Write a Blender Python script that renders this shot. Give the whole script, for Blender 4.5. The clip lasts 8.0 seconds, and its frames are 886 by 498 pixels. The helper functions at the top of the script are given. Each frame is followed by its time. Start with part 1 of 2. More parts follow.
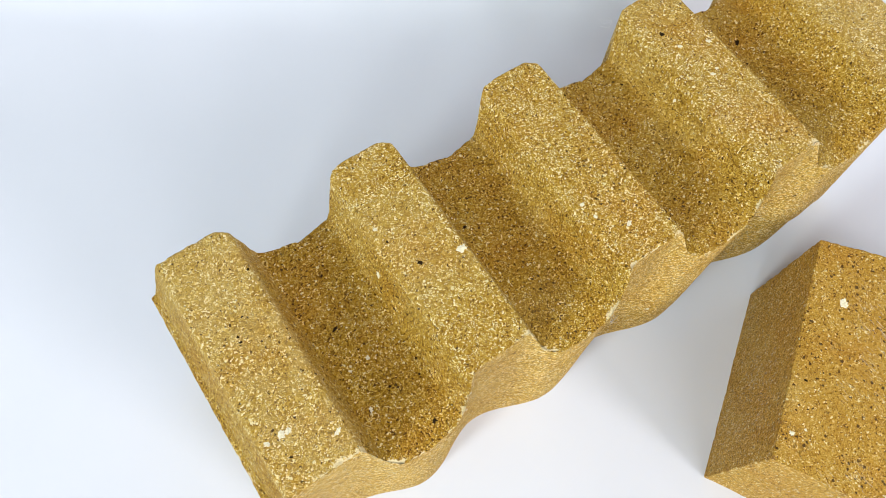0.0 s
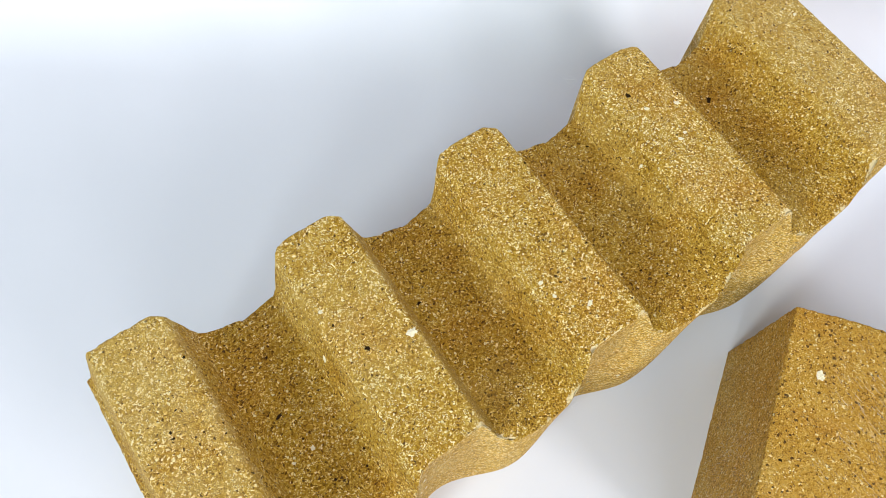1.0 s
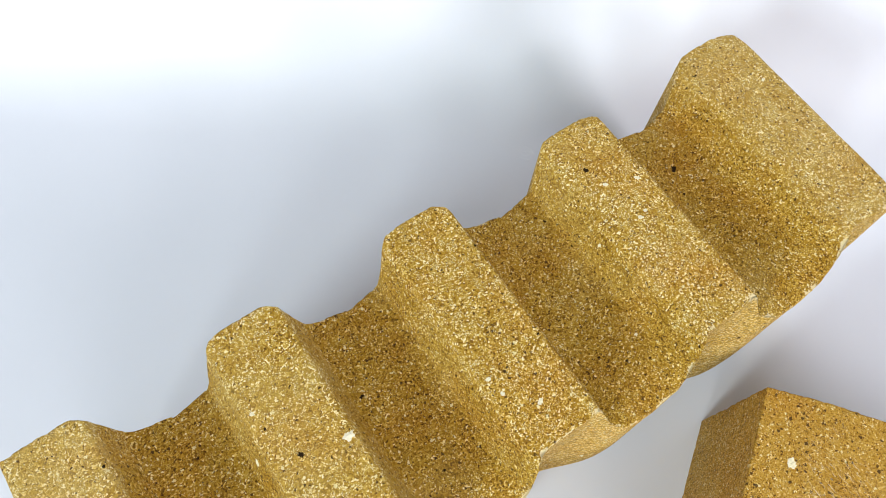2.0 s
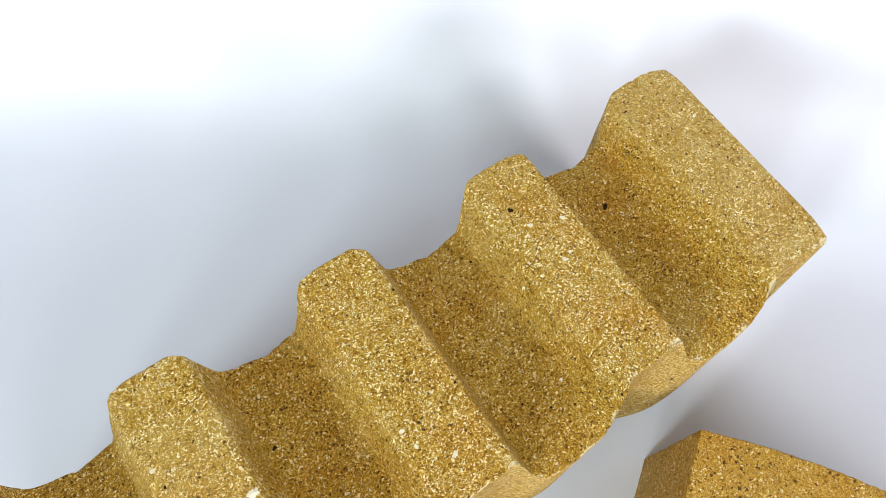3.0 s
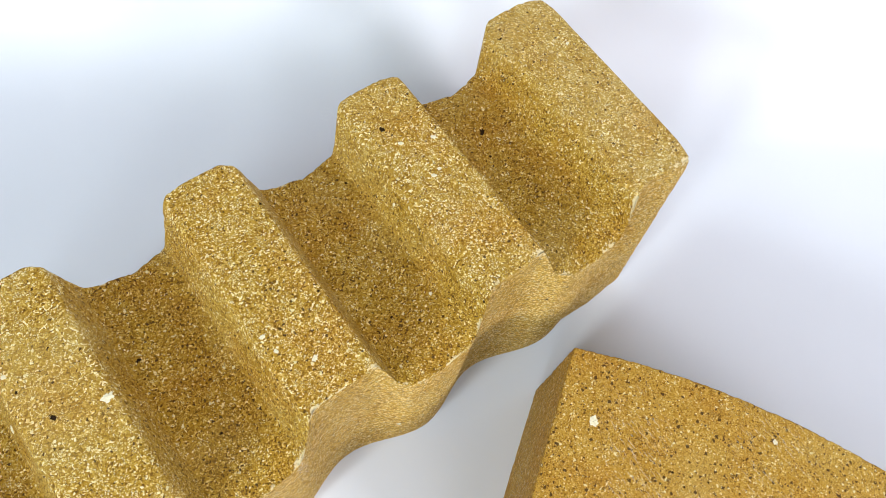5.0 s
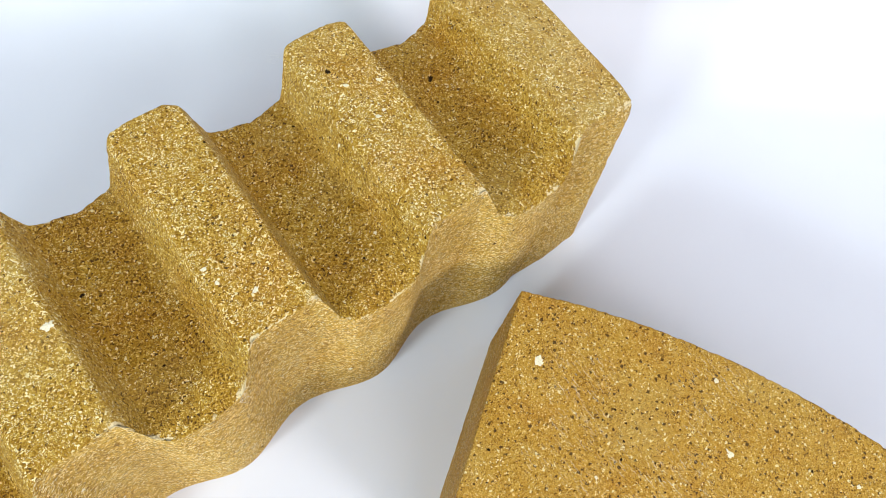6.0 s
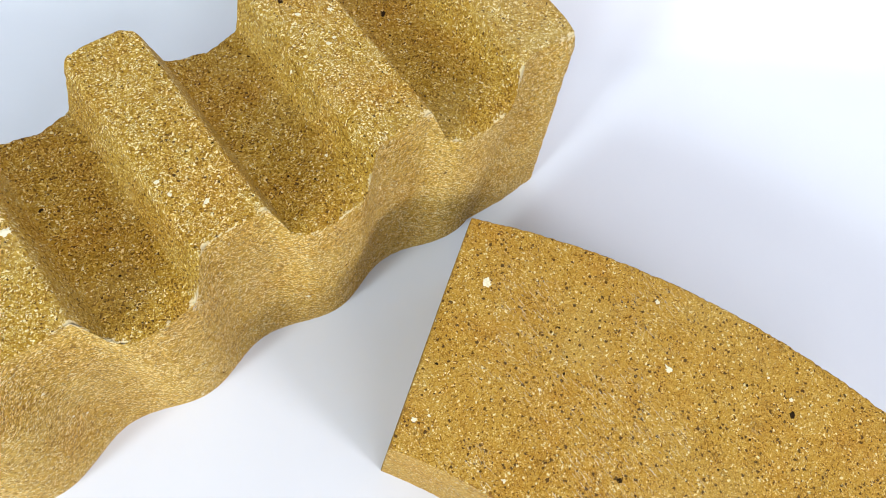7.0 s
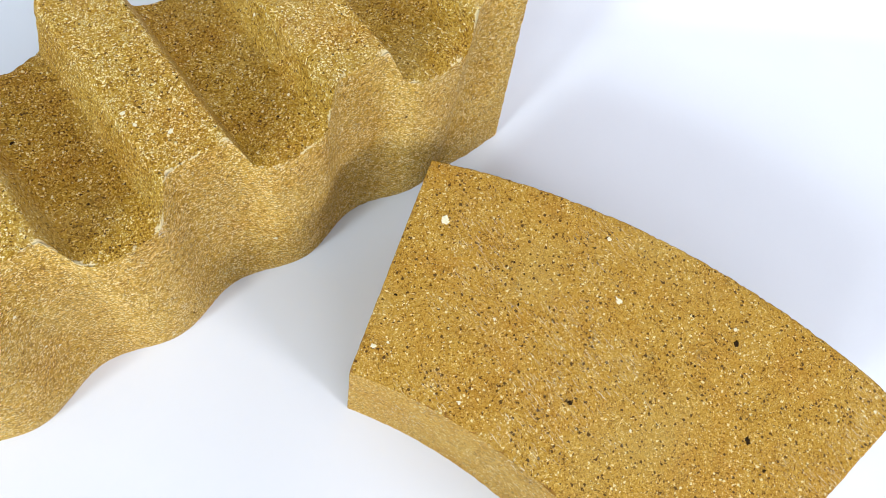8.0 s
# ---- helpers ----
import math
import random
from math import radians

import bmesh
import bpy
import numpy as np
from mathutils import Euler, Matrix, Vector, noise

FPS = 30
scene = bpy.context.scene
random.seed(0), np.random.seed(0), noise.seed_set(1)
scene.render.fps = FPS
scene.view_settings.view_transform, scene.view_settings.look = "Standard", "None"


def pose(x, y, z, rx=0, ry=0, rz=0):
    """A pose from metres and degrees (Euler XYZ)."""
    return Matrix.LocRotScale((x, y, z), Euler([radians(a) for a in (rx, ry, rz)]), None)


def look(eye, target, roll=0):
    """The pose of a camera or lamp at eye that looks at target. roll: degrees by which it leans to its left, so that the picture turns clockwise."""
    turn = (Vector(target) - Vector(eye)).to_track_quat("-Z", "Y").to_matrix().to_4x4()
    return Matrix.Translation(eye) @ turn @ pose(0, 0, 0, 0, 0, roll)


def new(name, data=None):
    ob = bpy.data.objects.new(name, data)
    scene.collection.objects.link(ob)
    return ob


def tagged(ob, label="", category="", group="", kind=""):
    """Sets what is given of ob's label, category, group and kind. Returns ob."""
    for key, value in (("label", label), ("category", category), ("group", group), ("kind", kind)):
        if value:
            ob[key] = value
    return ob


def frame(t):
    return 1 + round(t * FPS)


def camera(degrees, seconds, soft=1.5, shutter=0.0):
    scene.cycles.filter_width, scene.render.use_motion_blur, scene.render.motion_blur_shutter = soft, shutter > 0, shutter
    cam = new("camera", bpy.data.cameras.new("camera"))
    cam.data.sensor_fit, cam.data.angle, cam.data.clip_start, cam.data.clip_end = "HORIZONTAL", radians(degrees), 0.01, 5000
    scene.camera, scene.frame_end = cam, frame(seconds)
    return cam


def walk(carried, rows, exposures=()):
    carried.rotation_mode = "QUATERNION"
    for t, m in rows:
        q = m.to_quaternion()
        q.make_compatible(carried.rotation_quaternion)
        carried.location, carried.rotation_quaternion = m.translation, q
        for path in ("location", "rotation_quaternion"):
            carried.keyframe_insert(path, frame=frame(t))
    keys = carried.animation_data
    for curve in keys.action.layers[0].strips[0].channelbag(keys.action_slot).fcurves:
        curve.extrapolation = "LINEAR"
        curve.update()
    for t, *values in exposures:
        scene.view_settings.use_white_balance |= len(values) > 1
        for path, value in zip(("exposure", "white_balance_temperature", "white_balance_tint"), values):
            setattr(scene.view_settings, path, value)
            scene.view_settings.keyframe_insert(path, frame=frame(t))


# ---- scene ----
# camera and walk
cam = camera(62.94, 8.0, soft=0.85)
walk(cam, [
    (0, look((-0.12736, -0.11551, 0.32469), (-0.05303, -0.02396, 0.04884), 5.575)),
    (0.5, look((-0.11281, -0.10916, 0.32454), (-0.03797, -0.01675, 0.04911), 5.434)),
    (1, look((-0.09959, -0.10134, 0.32290), (-0.02355, -0.00868, 0.04788), 5.691)),
    (1.5, look((-0.08444, -0.09325, 0.32268), (-0.00722, -0.00031, 0.04809), 5.928)),
    (2, look((-0.06817, -0.08677, 0.32185), (0.00889, 0.00772, 0.04774), 5.318)),
    (2.2, look((-0.06016, -0.08383, 0.32256), (0.01509, 0.00970, 0.04763), 4.921)),
    (3.3, look((-0.04041, -0.09337, 0.31916), (0.04786, 0.00114, 0.04847), 8.469)),
    (3.5, look((-0.03840, -0.09671, 0.31814), (0.05153, -0.00433, 0.04725), 9.480)),
    (4, look((-0.03584, -0.10690, 0.31730), (0.05684, -0.01694, 0.04653), 10.847)),
    (4.5, look((-0.03486, -0.11690, 0.31664), (0.05985, -0.02986, 0.04562), 12.168)),
    (6, look((-0.03286, -0.14936, 0.31262), (0.06654, -0.07121, 0.04057), 15.892)),
    (6.5, look((-0.03479, -0.16351, 0.31350), (0.06468, -0.08793, 0.04075), 16.648)),
    (7, look((-0.03743, -0.17972, 0.31382), (0.06321, -0.10586, 0.04102), 17.374)),
    (7.5, look((-0.04067, -0.19433, 0.31490), (0.06088, -0.12243, 0.04193), 18.128)),
    (8, look((-0.04397, -0.20716, 0.31668), (0.05911, -0.13611, 0.04405), 18.615)),
], [(0, -0.09, 6500, 10), (3.5, -0.11, 6440, 10), (6, -0.03, 6320, 10), (8, -0.03, 6270, 10)])

# world and lamps: the sky outside, daylight in the openings of four windows, and an added fill from the east
world = bpy.data.worlds.new("world")
scene.world = world
world.use_nodes = True
wn = world.node_tree.nodes
sky = wn.new("ShaderNodeTexSky")
sky.sky_type = "NISHITA"
sky.sun_disc = False
sky.sun_elevation, sky.sun_rotation = radians(35), radians(-100)
world.node_tree.links.new(sky.outputs[0], wn["Background"].inputs[0])
wn["Background"].inputs[1].default_value = 0.08

WEST_WINDOW = Vector((-1.50, -0.37, 0.80))
CORNER_WINDOW = Vector((-1.50, -0.93, 1.06))
SOUTH_WINDOW = Vector((0.30, -1.40, 0.74))
EAST_FILL = Vector((1.50, -0.20, 1.22))
MIDDLE_WINDOW = Vector((-0.48, -1.40, 1.15))


def area_lamp(name, at, target, width, height, watts, color):
    data = bpy.data.lights.new(name, "AREA")
    data.shape, data.size, data.size_y, data.energy, data.color = "RECTANGLE", width, height, watts, color
    ob = new(name, data)
    ob.matrix_world = look(at, target)
    return ob


area_lamp("west_daylight", WEST_WINDOW, WEST_WINDOW + Vector((1, 0, 0)), 0.30, 0.30, 27, (0.82, 0.94, 1.0))
area_lamp("corner_daylight", CORNER_WINDOW, CORNER_WINDOW + Vector((1, 0, 0)), 0.30, 0.30, 15, (0.84, 0.935, 1.0))
# fill added to brighten the sheet behind the arch brick; no such source known
area_lamp("east_fill", EAST_FILL, EAST_FILL - Vector((1, 0, 0)), 0.60, 0.30, 5, (0.76, 0.90, 1.0))
area_lamp("south_daylight", SOUTH_WINDOW, SOUTH_WINDOW + Vector((0, 1, 0)), 0.44, 0.40, 20, (0.95, 0.945, 1.0))
area_lamp("middle_daylight", MIDDLE_WINDOW, MIDDLE_WINDOW + Vector((0, 1, 0)), 0.92, 0.30, 13, (0.93, 0.945, 1.0))


# materials
class Nodes:
    """A small wrapper to write node trees in few lines."""

    def __init__(self, name):
        self.mat = bpy.data.materials.new(name)
        self.mat.use_nodes = True
        self.tree = self.mat.node_tree
        self.bsdf = self.tree.nodes["Principled BSDF"]

    def add(self, kind, **inputs):
        node = self.tree.nodes.new(kind)
        for key, value in inputs.items():
            self.put(node.inputs[key.replace("_", " ")], value)
        return node

    def put(self, socket, value):
        if isinstance(value, bpy.types.NodeSocket):
            self.tree.links.new(value, socket)
        else:
            socket.default_value = value

    def math(self, operation, a, b=0.0):
        node = self.tree.nodes.new("ShaderNodeMath")
        node.operation = operation
        self.put(node.inputs[0], a)
        self.put(node.inputs[1], b)
        return node.outputs[0]

    def mix(self, factor, a, b, blend="MIX"):
        node = self.tree.nodes.new("ShaderNodeMix")
        node.data_type, node.blend_type = "RGBA", blend
        self.put(node.inputs[0], factor)
        self.put(node.inputs[6], a)
        self.put(node.inputs[7], b)
        return node.outputs[2]

    def ramp(self, value, stops):
        node = self.tree.nodes.new("ShaderNodeValToRGB")
        self.put(node.inputs[0], value)
        marks = node.color_ramp.elements
        while len(marks) < len(stops):
            marks.new(0.5)
        for mark, (at, color) in zip(marks, stops):
            mark.position = at
            mark.color = (*color, 1) if len(color) == 3 else color
        return node.outputs[0]

    def span(self, value, low, high):
        node = self.add("ShaderNodeMapRange")
        self.put(node.inputs[0], value)
        self.put(node.inputs[1], low)
        self.put(node.inputs[2], high)
        return node.outputs[0]


def chamotte(name, stops, skin, stain, stain_share, white_share, dark_share, dark_scale, scuffs=0.0, grain=1.0, edge=(0.90, 0.74, 0.42), smooth=0.50, pores=0.78, dark_size=0.24, lift=0.13, speck=(0.055, 0.022, 0.004)):
    """Fired chamotte: pressed grains of fired clay, 0.3 to 1.5 mm, pale and dark specks, iron stains.
    stops: the grains' colours from dark to pale; skin: the smoother mould skin of the sides."""
    n = Nodes(name)
    where = n.add("ShaderNodeTexCoord").outputs["Object"]
    warp = n.add("ShaderNodeTexNoise", Vector=where, Scale=800.0, Detail=2.0)
    shift = n.add("ShaderNodeVectorMath")
    shift.operation = "MULTIPLY_ADD"
    n.put(shift.inputs[0], warp.outputs["Color"])
    shift.inputs[1].default_value = (0.0012, 0.0012, 0.0012)
    n.put(shift.inputs[2], where)
    p = shift.outputs[0]
    tear = n.add("ShaderNodeTexNoise", Vector=where, Scale=1900.0, Detail=2.0)
    ragged = n.add("ShaderNodeVectorMath")
    ragged.operation = "MULTIPLY_ADD"
    n.put(ragged.inputs[0], tear.outputs["Color"])
    ragged.inputs[1].default_value = (0.0011, 0.0011, 0.0011)
    n.put(ragged.inputs[2], p)
    q = ragged.outputs[0]
    rubbed_and_lit = n.add("ShaderNodeAttribute")
    rubbed_and_lit.attribute_name = "rub_and_light"
    sides = n.add("ShaderNodeAttribute")
    sides.attribute_name = "skin"
    coarse = n.add("ShaderNodeTexVoronoi", Vector=p, Scale=1450.0 / grain)
    fine = n.add("ShaderNodeTexVoronoi", Vector=p, Scale=3000.0 / grain)
    c = n.add("ShaderNodeSeparateColor", Color=coarse.outputs["Color"])
    f = n.add("ShaderNodeSeparateColor", Color=fine.outputs["Color"])
    blend = n.add("ShaderNodeTexNoise", Vector=where, Scale=500.0, Detail=3.0)
    pick = n.math("MAXIMUM", n.span(blend.outputs[0], 0.40, 0.56), n.math("MULTIPLY", sides.outputs["Fac"], 0.85))
    tone = n.add("ShaderNodeMix")
    n.put(tone.inputs[0], pick)
    n.put(tone.inputs[2], f.outputs[0])
    n.put(tone.inputs[3], c.outputs[0])
    cloud = n.add("ShaderNodeTexNoise", Vector=where, Scale=95.0, Detail=3.0)
    drift = n.math("MULTIPLY", n.math("SUBTRACT", cloud.outputs[0], 0.5), 0.30)
    value = n.math("ADD", tone.outputs[0], drift)
    # ridge tops paler than valleys: rubbed wear, plus valley shade put into the colour
    value = n.math("ADD", value, n.math("MULTIPLY", n.math("SUBTRACT", rubbed_and_lit.outputs["Fac"], 0.15), 0.10))
    # sides paler by lift: pressed skin, plus front light put into the colour
    value = n.math("ADD", value, n.math("MULTIPLY", sides.outputs["Fac"], lift))
    color = n.ramp(value, stops)
    # iron stains and paler burnt patches, a few centimetres wide
    patches = n.add("ShaderNodeTexNoise", Vector=where, Scale=38.0, Detail=5.0, Roughness=0.62)
    color = n.mix(n.math("MULTIPLY", n.span(patches.outputs[0], 0.46, 0.70), stain_share), color, (*stain, 1), "MULTIPLY")
    pale = n.add("ShaderNodeTexNoise", Vector=where, Scale=23.0, Detail=4.0)
    color = n.mix(n.math("MULTIPLY", n.span(pale.outputs[0], 0.52, 0.74), 0.25), color, (0.60, 0.43, 0.13, 1))
    press = n.add("ShaderNodeTexNoise", Vector=where, Scale=750.0, Detail=4.0, Roughness=0.7)
    color = n.mix(n.math("MULTIPLY", sides.outputs["Fac"], n.math("MULTIPLY", n.span(press.outputs[0], 0.40, 0.62), smooth)), color, (*skin, 1))
    # pale dust rubbed into the end ridges
    dusty = n.add("ShaderNodeAttribute")
    dusty.attribute_name = "dust"
    film = n.add("ShaderNodeTexNoise", Vector=where, Scale=160.0, Detail=5.0, Roughness=0.7)
    color = n.mix(n.math("MULTIPLY", dusty.outputs["Fac"], n.span(film.outputs[0], 0.30, 0.72)), color, (0.66, 0.47, 0.17, 1))
    # dark iron specks
    dark = n.add("ShaderNodeTexVoronoi", Vector=q, Scale=dark_scale)
    dark_pick = n.add("ShaderNodeSeparateColor", Color=dark.outputs["Color"])
    size = n.math("MULTIPLY", n.span(dark_pick.outputs[0], 1.0 - dark_share, 1.0), dark_size)
    color = n.mix(n.math("MULTIPLY", n.math("LESS_THAN", dark.outputs["Distance"], size), n.math("SUBTRACT", 0.9, n.math("MULTIPLY", sides.outputs["Fac"], 0.35))), color, (*speck, 1))
    # white quartz and feldspar grains; the extra ones on the sides stand in for glints
    white = n.add("ShaderNodeTexVoronoi", Vector=q, Scale=720.0)
    white_pick = n.add("ShaderNodeSeparateColor", Color=white.outputs["Color"])
    share = n.math("MULTIPLY", n.math("ADD", n.math("ADD", n.math("MULTIPLY", rubbed_and_lit.outputs["Fac"], 0.2), n.math("MULTIPLY", sides.outputs["Fac"], 1.1)), 1.0), white_share)
    size = n.math("MULTIPLY", n.span(white_pick.outputs[1], n.math("SUBTRACT", 1.0, share), 1.0), 0.38)
    is_white = n.math("LESS_THAN", white.outputs["Distance"], size)
    color = n.mix(n.math("MULTIPLY", is_white, 0.8), color, (0.88, 0.76, 0.40, 1))
    if scuffs:
        # pale hair-fine scuffs in a few patches of the top
        zone = n.add("ShaderNodeTexNoise", Vector=where, Scale=26.0, Detail=2.0)
        # short dark cracks between the grains, in other patches
        crack = n.add("ShaderNodeTexVoronoi", Vector=q, Scale=360.0)
        crack.feature = "DISTANCE_TO_EDGE"
        split = n.add("ShaderNodeTexNoise", Vector=where, Scale=75.0, Detail=3.0)
        open_crack = n.math("MULTIPLY", n.math("LESS_THAN", crack.outputs["Distance"], 0.035), n.span(split.outputs[0], 0.60, 0.66))
        color = n.mix(n.math("MULTIPLY", open_crack, 0.5), color, (0.05, 0.022, 0.006, 1))
        for turn, scale in ((0.5, 1.0), (2.1, 1.3)):
            lay = n.add("ShaderNodeMapping", Vector=p)
            lay.inputs["Rotation"].default_value = (0, 0, turn)
            lay.inputs["Scale"].default_value = (2600 * scale, 130 * scale, 300)
            hair = n.add("ShaderNodeTexNoise", Vector=lay.outputs[0], Scale=1.0, Detail=1.0)
            mark = n.math("MULTIPLY", n.span(hair.outputs[0], 0.66, 0.72), n.span(zone.outputs[0], 0.50, 0.60))
            color = n.mix(n.math("MULTIPLY", mark, scuffs), color, (0.78, 0.68, 0.50, 1))
    # open pores of the pressed sides
    pore = n.add("ShaderNodeTexNoise", Vector=where, Scale=780.0, Detail=4.0, Roughness=0.7)
    hole = n.math("MULTIPLY", n.span(pore.outputs[0], 0.585, 0.625), sides.outputs["Fac"])
    color = n.mix(n.math("MULTIPLY", hole, pores), color, (0.17, 0.075, 0.008, 1))
    # bruised edges show the fired inside, or hold old dirt
    worn = n.add("ShaderNodeAttribute")
    worn.attribute_name = "wear"
    bruise = n.add("ShaderNodeTexNoise", Vector=where, Scale=1300.0, Detail=3.0)
    bare = n.span(n.math("ADD", worn.outputs["Fac"], n.math("MULTIPLY", bruise.outputs[0], 1.3)), 0.92, 1.12)
    color = n.mix(n.math("MULTIPLY", bare, 0.85), color, (*edge, 1))
    n.put(n.bsdf.inputs["Base Color"], color)
    n.put(n.bsdf.inputs["Roughness"], n.span(c.outputs[1], -1.5, 1.3))
    n.bsdf.inputs["Specular IOR Level"].default_value = 0.19
    relief = n.math("ADD", n.math("MULTIPLY", n.math("SUBTRACT", 1.0, coarse.outputs["Distance"]), 0.6), n.math("MULTIPLY", c.outputs[2], 0.7))
    relief = n.math("ADD", relief, n.math("MULTIPLY", f.outputs[2], 0.5))
    relief = n.math("MULTIPLY", relief, n.math("ADD", n.math("MULTIPLY", sides.outputs["Fac"], 0.9), 1.0))
    lump = n.add("ShaderNodeTexNoise", Vector=where, Scale=520.0, Detail=2.0)
    relief = n.math("ADD", relief, n.math("MULTIPLY", n.math("MULTIPLY", lump.outputs[0], sides.outputs["Fac"]), 3.5))
    bump = n.add("ShaderNodeBump", Strength=1.0, Distance=0.00040, Height=relief)
    n.put(n.bsdf.inputs["Normal"], bump.outputs[0])
    return n.mat


GOLD = chamotte(
    "straw_gold_chamotte",
    [(0.0, (0.065, 0.026, 0.0015)), (0.17, (0.225, 0.104, 0.0045)), (0.48, (0.420, 0.219, 0.0120)), (0.74, (0.580, 0.340, 0.0380)),
     (0.87, (0.800, 0.565, 0.145)), (1.0, (0.960, 0.840, 0.500))],
    (0.95, 0.575, 0.115), (0.93, 0.62, 0.20), 0.34, 0.19, 0.52, 700.0, 0.0, 0.70, smooth=0.42, dark_size=0.31)
OCHRE = chamotte(
    "ochre_chamotte",
    [(0.0, (0.085, 0.032, 0.0030)), (0.14, (0.330, 0.158, 0.0100)), (0.45, (0.520, 0.268, 0.0260)), (0.78, (0.640, 0.368, 0.0560)),
     (0.92, (0.780, 0.545, 0.1700)), (1.0, (0.950, 0.800, 0.4400))],
    (0.82, 0.480, 0.090), (0.88, 0.62, 0.26), 0.36, 0.30, 0.70, 560.0, 0.75, 0.68, (0.30, 0.125, 0.018), 0.40, 0.55, 0.36, 0.03,
    (0.070, 0.028, 0.005))


def plain(name, color, rough, bump_scale=0.0, bump=0.0, vary=0.03, scale=9.0, gloss=0.5):
    n = Nodes(name)
    where = n.add("ShaderNodeTexCoord").outputs["Object"]
    cloud = n.add("ShaderNodeTexNoise", Vector=where, Scale=scale, Detail=5.0)
    lo = [v * (1 - vary) for v in color]
    hi = [min(1, v * (1 + vary)) for v in color]
    n.put(n.bsdf.inputs["Base Color"], n.ramp(cloud.outputs[0], [(0.3, lo), (0.7, hi)]))
    n.bsdf.inputs["Roughness"].default_value = rough
    n.bsdf.inputs["Specular IOR Level"].default_value = gloss
    if bump:
        tooth = n.add("ShaderNodeTexNoise", Vector=where, Scale=bump_scale, Detail=4.0)
        n.put(n.bsdf.inputs["Normal"], n.add("ShaderNodeBump", Strength=0.3, Distance=bump, Height=tooth.outputs[0]).outputs[0])
    return n.mat


PAPER = plain("matt_white_backdrop_sheet", (0.69, 0.69, 0.715), 0.55, 2500.0, 0.00003, 0.012, 14.0)
WALL = plain("grey_wall_paint", (0.19, 0.195, 0.205), 0.8, 300.0, 0.0005)
FLOOR = plain("grey_floor_lino", (0.30, 0.29, 0.28), 0.5, 200.0, 0.0003, 0.1)
DARK_GRAIN = plain("dark_iron_grain", (0.030, 0.016, 0.006), 0.95, 2000.0, 0.0001, 0.4, 900.0, 0.08)
WHITE_GRAIN = plain("white_quartz_grain", (0.80, 0.71, 0.49), 0.7, 2000.0, 0.0001, 0.12, 900.0)
TABLE_WOOD = plain("white_table_laminate", (0.7, 0.7, 0.7), 0.45)


# mesh helpers
def mesh_from(name, verts, faces, material, smooth=True):
    me = bpy.data.meshes.new(name)
    me.from_pydata([tuple(v) for v in verts], [], [tuple(f) for f in faces])
    me.materials.append(material)
    me.update()
    if smooth:
        me.polygons.foreach_set("use_smooth", np.ones(len(me.polygons), bool))
    return me


def part(name, bm, material, parent=None, label=""):
    me = bpy.data.meshes.new(name)
    bm.to_mesh(me)
    bm.free()
    me.materials.append(material)
    ob = new(name, me)
    ob.parent = parent
    return tagged(ob, label)


def box(bm, low, high):
    m = Matrix.Translation((Vector(low) + Vector(high)) / 2) @ Matrix.Diagonal((*(Vector(high) - Vector(low)), 1))
    return bmesh.ops.create_cube(bm, size=1, matrix=m)["verts"]


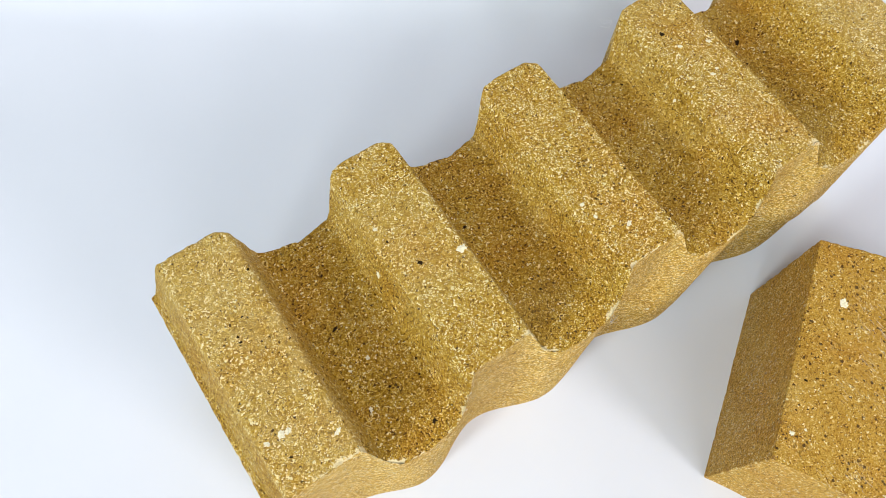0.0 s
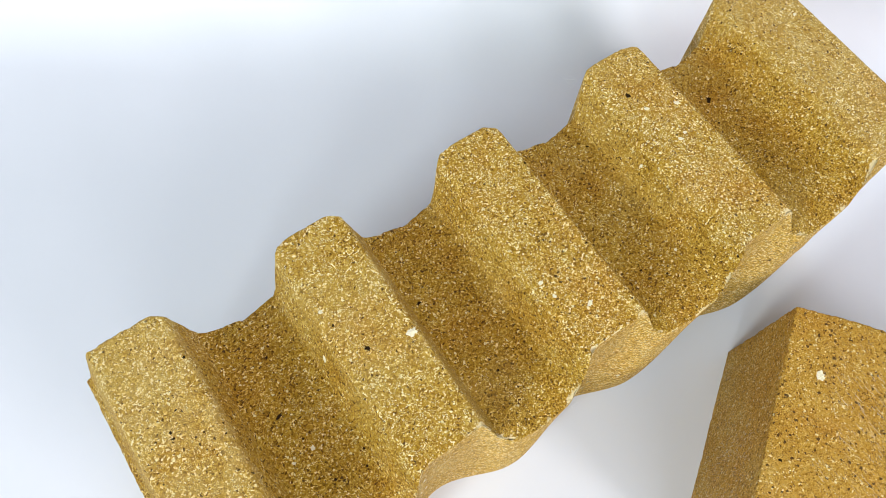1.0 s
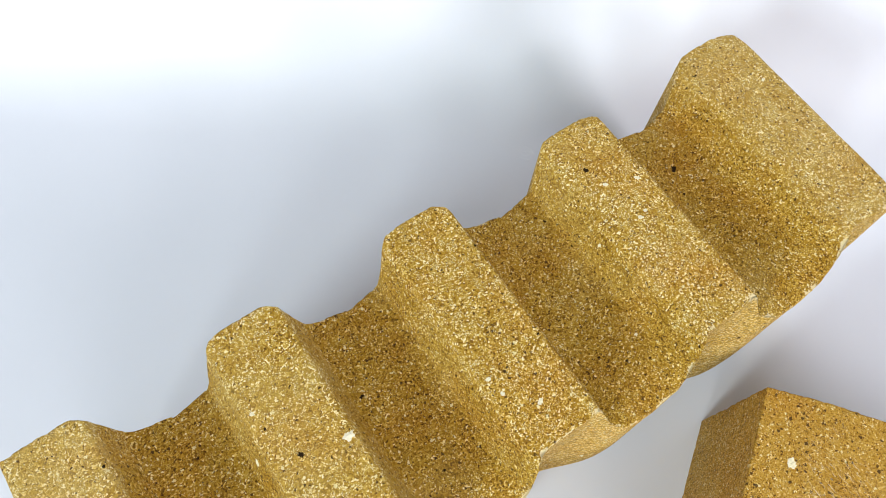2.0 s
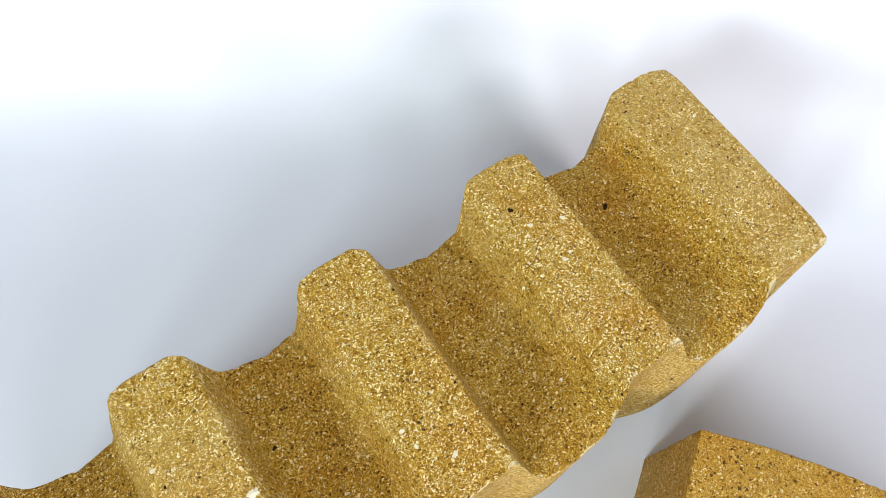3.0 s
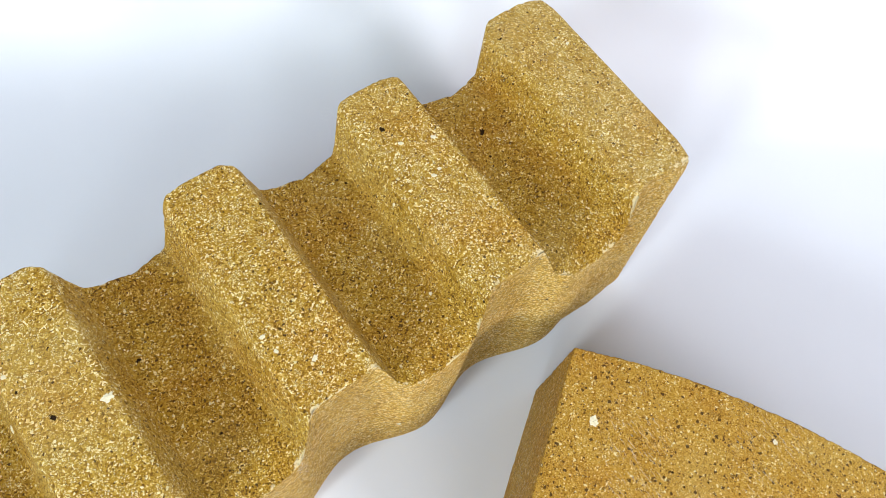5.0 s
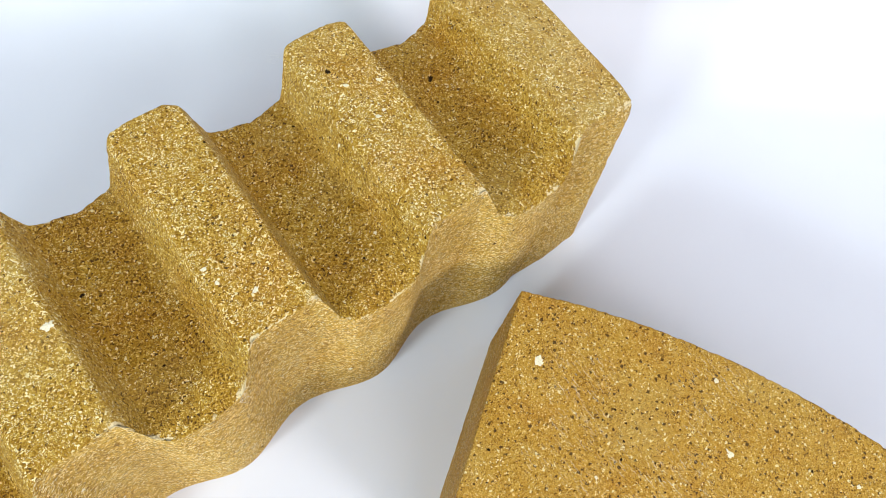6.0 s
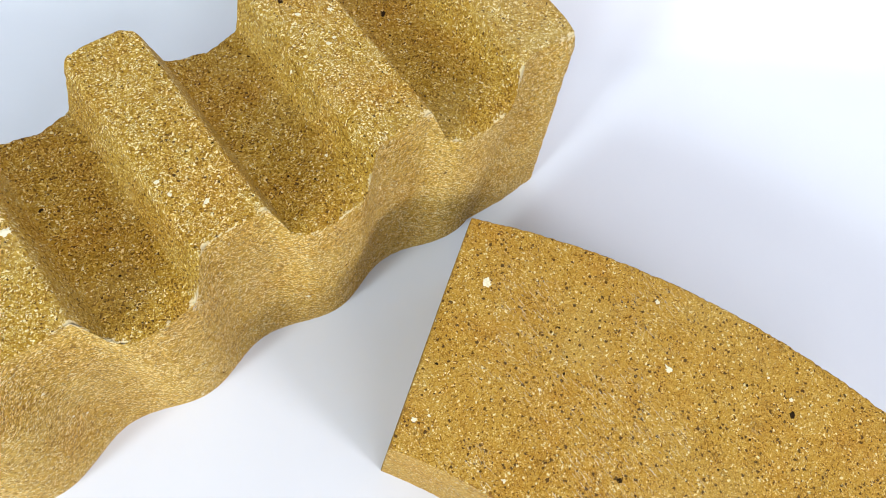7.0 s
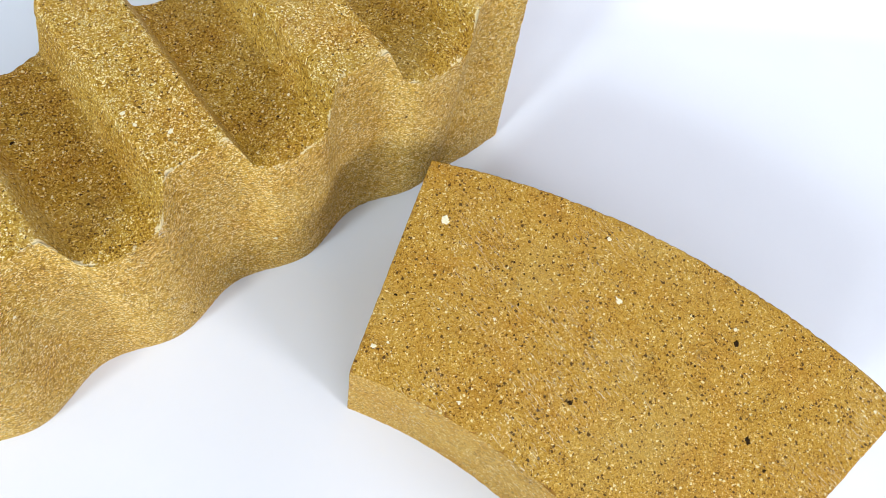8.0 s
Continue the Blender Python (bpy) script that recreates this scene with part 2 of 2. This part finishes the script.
def pressed_block(name, place, counts, material, chips, rough, bruises=1.0, knocks=()):
    """A solid from a map of the unit cube (a along, b across, c up), its skin grained and its edges chipped.
    chips: depth of the bruises of the edges, rough: depth of the grain, both in metres. knocks: corners that were knocked
    off and show the pale inside, rows of x, y, z and reach in millimetres."""
    na, nb, nc = counts
    a, b, c = (np.linspace(0, 1, n + 1) for n in counts)
    patches = []

    def patch(u, v, put, flip):
        uu, vv = np.meshgrid(u, v, indexing="ij")
        cube = np.stack(put(uu, vv), -1)
        ids = np.arange(uu.size).reshape(uu.shape)
        quads = np.stack([ids[:-1, :-1], ids[1:, :-1], ids[1:, 1:], ids[:-1, 1:]], -1).reshape(-1, 4)
        patches.append((cube.reshape(-1, 3), quads[:, ::-1] if flip else quads))

    patch(a, b, lambda u, v: (u, v, 0 * u + 1), False)
    patch(a, b, lambda u, v: (u, v, 0 * u), True)
    patch(a, c, lambda u, v: (u, 0 * u, v), False)
    patch(a, c, lambda u, v: (u, 0 * u + 1, v), True)
    patch(b, c, lambda u, v: (0 * u, u, v), True)
    patch(b, c, lambda u, v: (0 * u + 1, u, v), False)
    cubes, quads, base = [], [], 0
    for cube, q in patches:
        cubes.append(cube)
        quads.append(q + base)
        base += len(cube)
    cubes, quads = np.concatenate(cubes), np.concatenate(quads)
    key = np.round(cubes * 100000).astype(np.int64)
    _, first, back = np.unique(key[:, 0] * 10**12 + key[:, 1] * 10**6 + key[:, 2], return_index=True, return_inverse=True)
    cubes, quads = cubes[first], back.reshape(-1)[quads]
    verts = place(cubes[:, 0], cubes[:, 1], cubes[:, 2])

    # one round of smoothing rounds the arrises off
    edges = np.concatenate([quads[:, [i, (i + 1) % 4]] for i in range(4)])
    degree = np.bincount(edges[:, 0], minlength=len(verts)) + np.bincount(edges[:, 1], minlength=len(verts))
    for _ in range(1):
        total = np.zeros_like(verts)
        for k in range(3):
            total[:, k] = np.bincount(edges[:, 0], verts[edges[:, 1], k], len(verts)) + np.bincount(edges[:, 1], verts[edges[:, 0], k], len(verts))
        verts = 0.6 * verts + 0.4 * total / degree[:, None]
    # outward normals
    face = np.cross(verts[quads[:, 2]] - verts[quads[:, 0]], verts[quads[:, 3]] - verts[quads[:, 1]])
    normal = np.zeros_like(verts)
    for i in range(4):
        for k in range(3):
            normal[:, k] += np.bincount(quads[:, i], face[:, k], len(verts))
    normal /= np.linalg.norm(normal, axis=1)[:, None] + 1e-12
    # distance to the nearest arris
    size = np.ptp(verts, axis=0)
    sides = np.sort(np.minimum(cubes, 1 - cubes) * [size[0], np.linalg.norm(place(0.5, 1.0, 1.0) - place(0.5, 0.0, 1.0)), size[2]], axis=1)
    near = np.exp(-sides[:, 1] / 0.0011)
    deep = np.empty(len(verts))
    wear = np.empty(len(verts))
    for i, v in enumerate(verts):
        p = Vector(v)
        grit = noise.noise(p * 1050) * 0.6 + noise.noise(p * 420) * 0.5
        slow = noise.noise(p * 75) * 0.7
        d = rough * (grit + slow)
        w = near[i]
        if w > 0.03:
            bite = max(0.0, noise.noise(p * 260) * 1.3 + noise.noise(p * 700) * 0.9 + 0.10)
            d -= chips * w * bite + chips * 0.35 * w * abs(noise.noise(p * 900))
            wear[i] = w * bruises * min(1.0, bite * 1.1)
        else:
            wear[i] = 0.0
        deep[i] = d
    for x, y, z, reach in knocks:
        close = np.exp(-(np.linalg.norm(verts - np.array((x, y, z)) / 1000, axis=1) / (reach / 1000)) ** 2)
        for i in np.nonzero(close > 0.04)[0]:
            p = Vector(verts[i])
            bite = max(0.0, 0.45 + noise.noise(p * 480) * 0.9 + noise.noise(p * 1100) * 0.6)
            hit = close[i] * min(1.0, near[i] * 2.4)
            deep[i] -= 0.0011 * hit * bite
            wear[i] = max(wear[i], min(1.0, 1.7 * hit * bite))
    verts = verts + normal * deep[:, None]
    verts[cubes[:, 2] == 0, 2] = np.maximum(verts[cubes[:, 2] == 0, 2], 0.0)
    me = mesh_from(name, verts, quads, material)
    skin = np.where(cubes[:, 2] < 1, 1.0, 0.0)
    # height mask of the ridge tops, for their wear and their painted lightness
    rub_and_light = np.clip((verts[:, 2] - 0.1045) / 0.003, 0, 1) * (1 - skin)
    dust = 0.42 * rub_and_light * np.clip(np.maximum((-0.105 - verts[:, 0]) / 0.02, 0.7 * (verts[:, 0] - 0.095) / 0.02), 0, 1)
    for key, values in (("wear", wear), ("skin", skin), ("rub_and_light", rub_and_light), ("dust", dust)):
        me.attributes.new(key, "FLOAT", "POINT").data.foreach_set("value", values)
    return me


# structure: backdrop sheet, table, room
ALONG = Vector((math.cos(radians(-37)), math.sin(radians(-37)), 0))
AWAY = Vector((-ALONG.y, ALONG.x, 0))


def backdrop():
    """A white sheet that lies flat and sweeps up behind the bricks."""
    flat, radius = 0.088, 0.058
    line = [(-0.62, 0.0), (-0.35, 0.0), (-0.1, 0.0), (flat - 0.03, 0.0)]
    for i in range(25):
        turn = radians(82) * i / 24
        line.append((flat + radius * math.sin(turn), radius * (1 - math.cos(turn))))
    end, rise = line[-1], radians(82)
    line += [(end[0] + d * math.cos(rise), end[1] + d * math.sin(rise)) for d in (0.12, 0.25, 0.40)]
    bm = bmesh.new()
    rows = []
    for s, z in line:
        rows.append([bm.verts.new(AWAY * s + ALONG * t + Vector((0, 0, z))) for t in np.linspace(-0.6, 0.6, 13)])
    for one, two in zip(rows, rows[1:]):
        for i in range(12):
            bm.faces.new((one[i], one[i + 1], two[i + 1], two[i]))
    bmesh.ops.recalc_face_normals(bm, faces=bm.faces)
    for f in bm.faces:
        f.smooth = True
    ob = part("backdrop", bm, PAPER)
    thick = ob.modifiers.new("thickness", "SOLIDIFY")
    thick.thickness, thick.offset = 0.0008, -1
    return tagged(ob, "matt white sheet lying flat and sweeping up behind", "backdrop", kind="structure")


def window_wall(name, inner, outer, along, low, high, windows):
    """A wall with windows through it. inner, outer: its faces on the axis across it; along: 0 where it runs along x, 1 along y.
    windows: rows of name, centre, width, height, in order along the wall."""

    def bar(bm, u0, u1, z0, z1, d0, d1):
        d0, d1 = min(d0, d1), max(d0, d1)
        box(bm, (u0, d0, z0) if along == 0 else (d0, u0, z0), (u1, d1, z1) if along == 0 else (d1, u1, z1))

    bm = bmesh.new()
    at = low
    for _, center, width, height in windows:
        w0, w1 = center[along] - width / 2, center[along] + width / 2
        bar(bm, at, w0, -0.75, 1.45, inner, outer)
        bar(bm, w0, w1, -0.75, center.z - height / 2, inner, outer)
        bar(bm, w0, w1, center.z + height / 2, 1.45, inner, outer)
        at = w1
    bar(bm, at, high, -0.75, 1.45, inner, outer)
    tagged(part(name, bm, WALL), "grey painted wall with a window or fill-light opening", "wall", kind="structure")
    d0, d1 = inner + (outer - inner) * 0.4, inner + (outer - inner) * 0.8
    for number, center, width, height in windows:
        w0, w1, z0, z1 = center[along] - width / 2, center[along] + width / 2, center.z - height / 2, center.z + height / 2
        bm = bmesh.new()
        for u0, u1, v0, v1 in ((w0, w0 + 0.03, z0, z1), (w1 - 0.03, w1, z0, z1), (w0 + 0.03, w1 - 0.03, z0, z0 + 0.03), (w0 + 0.03, w1 - 0.03, z1 - 0.03, z1)):
            bar(bm, u0, u1, v0, v1, d0, d1)
        tagged(part(number, bm, WALL), "grey painted frame of a window or fill-light opening", "window", kind="structure")


def room():
    x0, x1, y0, y1, z0, z1 = -1.5, 1.5, -1.4, 1.3, -0.75, 1.45
    t = 0.12
    bm = bmesh.new()
    box(bm, (x0 - t, y0 - t, z0 - t), (x1 + t, y1 + t, z0))
    tagged(part("floor", bm, FLOOR), "grey linoleum floor of the room", "floor", kind="structure")
    bm = bmesh.new()
    box(bm, (x0 - t, y0 - t, z1), (x1 + t, y1 + t, z1 + t))
    tagged(part("ceiling", bm, WALL), "plain grey painted ceiling", "ceiling", kind="structure")
    bm = bmesh.new()
    box(bm, (x0 - t, y1, z0), (x1 + t, y1 + t, z1))
    tagged(part("wall_north", bm, WALL), "plain grey painted wall", "wall", kind="structure")
    # the east opening is made up to hold the fill lamp
    window_wall("wall_east", x1, x1 + t, 1, y0, y1, [("fill_opening", EAST_FILL, 0.60, 0.30)])
    window_wall("wall_west", x0, x0 - t, 1, y0, y1, [("window_4", CORNER_WINDOW, 0.30, 0.30), ("window_1", WEST_WINDOW, 0.30, 0.30)])
    window_wall("wall_south", y0, y0 - t, 0, x0 - t, x1 + t, [("window_2", MIDDLE_WINDOW, 0.92, 0.30), ("window_3", SOUTH_WINDOW, 0.44, 0.40)])


def table():
    """A table that stands square to the sheet."""
    top = new("table")
    top.matrix_world = Matrix.Translation(AWAY * -0.16) @ pose(0, 0, 0, 0, 0, math.degrees(math.atan2(ALONG.y, ALONG.x)))
    tagged(top, "plain white table under the backdrop sheet", "table")
    bm = bmesh.new()
    box(bm, (-0.65, -0.5, -0.031), (0.65, 0.5, -0.002))
    bmesh.ops.bevel(bm, geom=bm.edges[:], offset=0.004, segments=2, affect="EDGES")
    part("tabletop", bm, TABLE_WOOD, top)
    for x in (-0.60, 0.60):
        for y in (-0.45, 0.45):
            bm = bmesh.new()
            box(bm, (x - 0.025, y - 0.025, -0.75), (x + 0.025, y + 0.025, -0.031))
            part("leg", bm, TABLE_WOOD, top)


backdrop()
room()
table()

# the corrugated block: five ridges across its length, its long sides waved in step with them
RIDGES = np.array([-0.1370, -0.0748, -0.0120, 0.0528, 0.1185])
LEFT, RIGHT = -0.1575, 0.1349


def wave(x):
    """Ridge number at x: whole on a ridge's middle, half in a valley's."""
    at = np.r_[RIDGES[0] - 0.0625, RIDGES, RIDGES[-1] + 0.065]
    return np.interp(x, at, np.arange(len(at)) - 1.0)


def soft_min(p, q, k):
    h = np.clip(0.5 + 0.5 * (q - p) / k, 0, 1)
    return q + (p - q) * h - k * h * (1 - h)


def ridge_height(x):
    """The top's height: flat ridges with small round shoulders, steep flanks, shallow valleys with wide fillets."""
    p = wave(x)
    u = np.abs(p - np.round(p)) * 0.0645
    lee = p > np.round(p)
    ridge = soft_min(0.109, 0.109 - (u - np.where(lee, 0.0134, 0.0120)) * np.where(lee, 3.2, 2.3), np.where(lee, 0.0010, 0.0024))
    valley = 0.0938 - 0.0016 * np.clip((u - 0.018) / 0.0143, 0, 1)
    z = -soft_min(-ridge, -valley, 0.0010)
    return z - np.maximum(0, -0.1490 - x) * 0.95


def block_place(a, b, c):
    a, b, c = np.asarray(a, float), np.asarray(b, float), np.asarray(c, float)
    x = LEFT + (RIGHT - LEFT) * a
    q = np.clip(wave(x), -0.16, 4.06)
    v = np.abs(q - np.round(q)) * 0.0645
    back = np.clip((v - np.where(q > np.round(q), 0.0080, 0.0085)) / np.where(q > np.round(q), 0.0135, 0.0110), 0, 1)
    p = np.maximum(wave(x), -0.12)
    u = np.abs(p - np.round(p)) * 0.0645
    lee = p > np.round(p)
    bend = np.clip((u - np.where(lee, 0.0120, 0.0060)) / np.where(lee, 0.0110, 0.0155), 0, 1)
    lip = -0.0823 - 0.0084 * bend * bend * (3 - 2 * bend) - 0.0008 * np.clip((u - 0.02) / 0.0122, 0, 1)
    face = -0.0876 + 0.0043 * (1 + 2.4 * c * (1 - c)) * np.cos(2 * np.pi * np.minimum(p, 4.0 - 0.36 * (1 - c)))
    face = face - 0.0007 * (1 + np.cos(2 * np.pi * p)) * (1 - c) ** 2
    front = face + (lip - face) * np.clip((c - 0.10) / 0.90, 0, 1) ** 0.9 - 0.0013 * np.clip((-0.08 - x) / 0.03, 0, 1)
    front = front + (-0.0842 - 0.0058 * (1 - c) - front) * np.clip((p - 3.97) / 0.18, 0, 1)
    far = 0.0016 - 0.0078 * back * back * (3 - 2 * back) - 0.0018 * np.clip((v - 0.02) / 0.0122, 0, 1) + 0.0010 * np.clip((p - 3.6) / 0.15, 0, 1)
    far = far - np.where(q > np.round(q), 0.0002, 0.0009) * np.clip(v / 0.012, 0, 1) ** 2 - 0.0045 * np.clip((a - 0.955) / 0.045, 0, 1) ** 2
    far = far + 0.0030 * np.clip(1 - a / 0.04, 0, 1) ** 0.8
    foot = np.clip(1 - ridge_height(x) * c / 0.011, 0, 1) ** 2 * np.clip((0.97 - a) / 0.05, 0.0, 1)
    front = front + 0.0018 * foot
    lean = 0.0038 * (1 - c) * np.clip((a - 0.9) / 0.1, 0, 1)
    end = 0.0022 * np.clip(b / 0.11, 0, 1) ** 0.7 + 0.0012 * b - 0.0020 * np.clip((b - 0.90) / 0.10, 0, 1) ** 2
    return np.stack([x + lean + end * np.clip((a - 0.93) / 0.07, 0, 1), front + (far - front) * b, ridge_height(x) * c], -1)


KNOCKS = [
    (-61, -82, 107, 4), (-55, -88, 95, 4), (-30, -89, 95, 3), (2, -82, 108, 2.5), (8, -87, 96, 2), (66, -82, 108, 3.5), (73, -90, 94, 3),
    (105, -84, 106, 3.5), (94, -91, 93, 3), (130, -84, 109, 5), (129, -3, 109, 3), (-122, -83, 108, 4), (-130, -84, 109, 4), (-116, -90, 94, 3),
    (-92, -89, 97, 3), (-85, 2, 108, 3), (38, -88, 99, 2.5), (-21, -83, 109, 2.5)]
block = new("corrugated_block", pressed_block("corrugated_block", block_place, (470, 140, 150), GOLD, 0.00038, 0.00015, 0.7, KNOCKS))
tagged(block, "straw-gold grainy corrugated refractory block with five ridges", "refractory block")

# the arch brick: a flat sector with an outer and an inner arc
OUTER, OUTER_R = np.array([-0.1684, -0.3289]), 0.3256
INNER, INNER_R = np.array([-0.1890, -0.2777]), 0.2186


def arc(center, radius, start, end, s):
    one, two = (math.atan2(*(np.array(q) - center)[::-1]) for q in (start, end))
    turn = one + (two - one) * s
    return np.stack([center[0] + radius * np.cos(turn), center[1] + radius * np.sin(turn)], -1)


def arch_place(a, b, c):
    a = np.asarray(a, float)
    outer = arc(OUTER, OUTER_R, (0.0718, -0.1080), (0.1505, -0.2965), a)
    inner = arc(INNER, INNER_R, (-0.0050, -0.1592), (0.0287, -0.2980), a)
    xy = inner + (outer - inner) * np.asarray(b, float)[..., None]
    return np.concatenate([xy, (0.066 * np.asarray(c, float) + 0 * a)[..., None]], -1)


arch = new("arch_brick", pressed_block("arch_brick", arch_place, (300, 170, 100), OCHRE, 0.0005, 0.00012, 0.8))
tagged(arch, "ochre fine-grained curved arch brick lying flat", "arch brick")

# larger grains that sit in the top faces, in millimetres: x, y
BLOCK_DARK = [
    (-125, -16), (-134, -29), (-138, -34), (-138, -36), (-125, -43), (-126, -69), (-142, -74), (-78, -44), (-71, -25), (-83, -32),
    (-105, -24), (-111, -43), (-94, -66), (-96, -71), (-100, -86), (-106, -69), (-108, -53), (-54, -36), (-48, -33), (-45, -69),
    (49, -16), (86, -28), (1, -18), (-2, -7), (0, -53), (17, -17), (32, -19), (17, -68), (24, -74), (34, -32), (82, -38), (74, -64),
    (108, -7), (127, -36), (103, -53), (73, -9), (40, -84)]
BLOCK_WHITE = [
    (-64, -47), (-141, -67), (-139, -67), (-146, -67), (-127, -75), (-90, -37), (-84, -26), (-114, -58), (-107, -57), (-115, -72),
    (38, -39), (56, -39), (53, -40), (51, -24), (62, -28), (128, -22), (32, -69), (-21, -56), (-20, -62), (-12, -70)]
ARCH_DARK = [
    (64, -179), (51, -184), (65, -193), (65, -172), (70, -168), (74, -167), (69, -184), (60, -176), (78, -172), (51, -215), (52, -222),
    (119, -238), (113, -220), (82, -234), (99, -234), (95, -265), (92, -276), (63, -251), (60, -159), (64, -162), (25, -146),
    (18, -154), (48, -140), (70, -162)]
ARCH_WHITE = [
    (59, -133), (93, -198), (12, -159), (7, -157), (122, -223), (108, -177), (19, -191), (62, -236), (49, -175), (123, -234), (144, -289)]
LARGE = {(-64, -47): 1.25, (-141, -67): 1.1, (-139, -67): 0.9, (59, -133): 1.5, (93, -198): 1.4, (86, -28): 1.0, (-54, -36): 0.75,
         (-100, -86): 0.8, (-78, -44): 0.75, (49, -16): 0.75, (-111, -43): 0.8, (95, -265): 1.0, (51, -215): 0.95, (119, -238): 1.0}


def grain_mesh(name, material, seed):
    bm = bmesh.new()
    bmesh.ops.create_icosphere(bm, subdivisions=3, radius=0.001)
    for v in bm.verts:
        v.co *= 1 + 0.9 * noise.noise(v.co * 1500 + Vector((seed * 7.1, seed * 3.3, 0))) + 0.8 * noise.noise(v.co * 3200 + Vector((0, seed, 0)))
        v.co.z *= 0.35
    me = bpy.data.meshes.new(name)
    bm.to_mesh(me)
    bm.free()
    me.materials.append(material)
    return me


def grains(owner, name, places, height, material, mean):
    shapes = [grain_mesh(name, material, k + len(places)) for k in range(5)]
    for i, (x, y) in enumerate(places):
        ob = new(name, shapes[i % 5])
        ob.parent = owner
        r = LARGE.get((x, y), mean * (0.7 + 0.5 * random.random()))
        at, step = x / 1000, 0.0005
        slope = math.atan2(height(at - step) - height(at + step), 2 * step)
        ob.matrix_basis = pose(at, y / 1000, float(height(at)), 0, math.degrees(slope), 0) @ pose(0, 0, 0, 0, 0, random.random() * 360) @ Matrix.Diagonal((r, r * (0.7 + 0.3 * random.random()), min(r, 1.2), 1))


grains(block, "dark_grain", BLOCK_DARK, ridge_height, DARK_GRAIN, 0.38)
grains(block, "white_grain", BLOCK_WHITE, ridge_height, WHITE_GRAIN, 0.75)
grains(arch, "dark_grain", ARCH_DARK, lambda x: 0.066, DARK_GRAIN, 0.42)
grains(arch, "white_grain", ARCH_WHITE, lambda x: 0.066, WHITE_GRAIN, 0.7)


def face_grains(owner, name, places, material):
    """Grains in the block's waved front face, rows of x, z and size in millimetres."""
    shape = grain_mesh(name, material, 3)
    for x, z, r in places:
        at = x / 1000
        y = float(block_place((at - LEFT) / (RIGHT - LEFT), 0.0, z / 1000 / float(ridge_height(at)))[1])
        ob = new(name, shape)
        ob.parent = owner
        ob.matrix_basis = pose(at, y, z / 1000, 90, 0, 0) @ pose(0, 0, 0, 0, 0, x * 37 % 360) @ Matrix.Diagonal((r, r * 0.8, r, 1))


face_grains(block, "white_grain", [(8, 36, 1.0), (-83, 77, 0.7), (-81, 39, 0.6), (-84, 47, 0.55), (-46, 12, 0.7), (-58, 60, 0.5)], WHITE_GRAIN)
face_grains(block, "dark_grain", [(73, 71, 0.6), (78, 80, 0.5), (61, 77, 0.4), (-35, 18, 0.5), (24, 52, 0.4)], DARK_GRAIN)


# two wisps of lint caught on the block's rough edges
LINT = plain("white_lint", (0.75, 0.75, 0.74), 0.8)


def lint(at, turn, length, strands):
    """A wisp of thin curled fibres, each a three-sided tube."""
    bm = bmesh.new()
    for k in range(strands):
        way = Vector((math.cos(turn + 0.5 * (k - strands / 2)), math.sin(turn + 0.5 * (k - strands / 2)), 0.25 * (k % 3 - 0.6))).normalized()
        side = way.cross(Vector((0, 0, 1))).normalized()
        rings = []
        for i in range(9):
            t = i / 8
            middle = way * (length * t * (1 - 0.12 * k)) + side * (0.0011 * math.sin(4.5 * t + k)) + Vector((0, 0, -0.0012 * t * t))
            thick = 0.00006 * (1.1 - 0.7 * t)
            rings.append([bm.verts.new(middle + side * (thick * math.cos(a)) + Vector((0, 0, thick * math.sin(a)))) for a in (0, 2.1, 4.2)])
        for one, two in zip(rings, rings[1:]):
            for i in range(3):
                bm.faces.new((one[i], one[(i + 1) % 3], two[(i + 1) % 3], two[i]))
    wisp = part("lint", bm, LINT)
    wisp.location = at
    return tagged(wisp, "thin white wisp of lint clinging to the block's edge", "lint")


lint((0.0395, 0.0008, 0.1040), 2.3, 0.0060, 4)
lint((-0.0315, -0.0908, 0.0934), -0.5, 0.0024, 4)
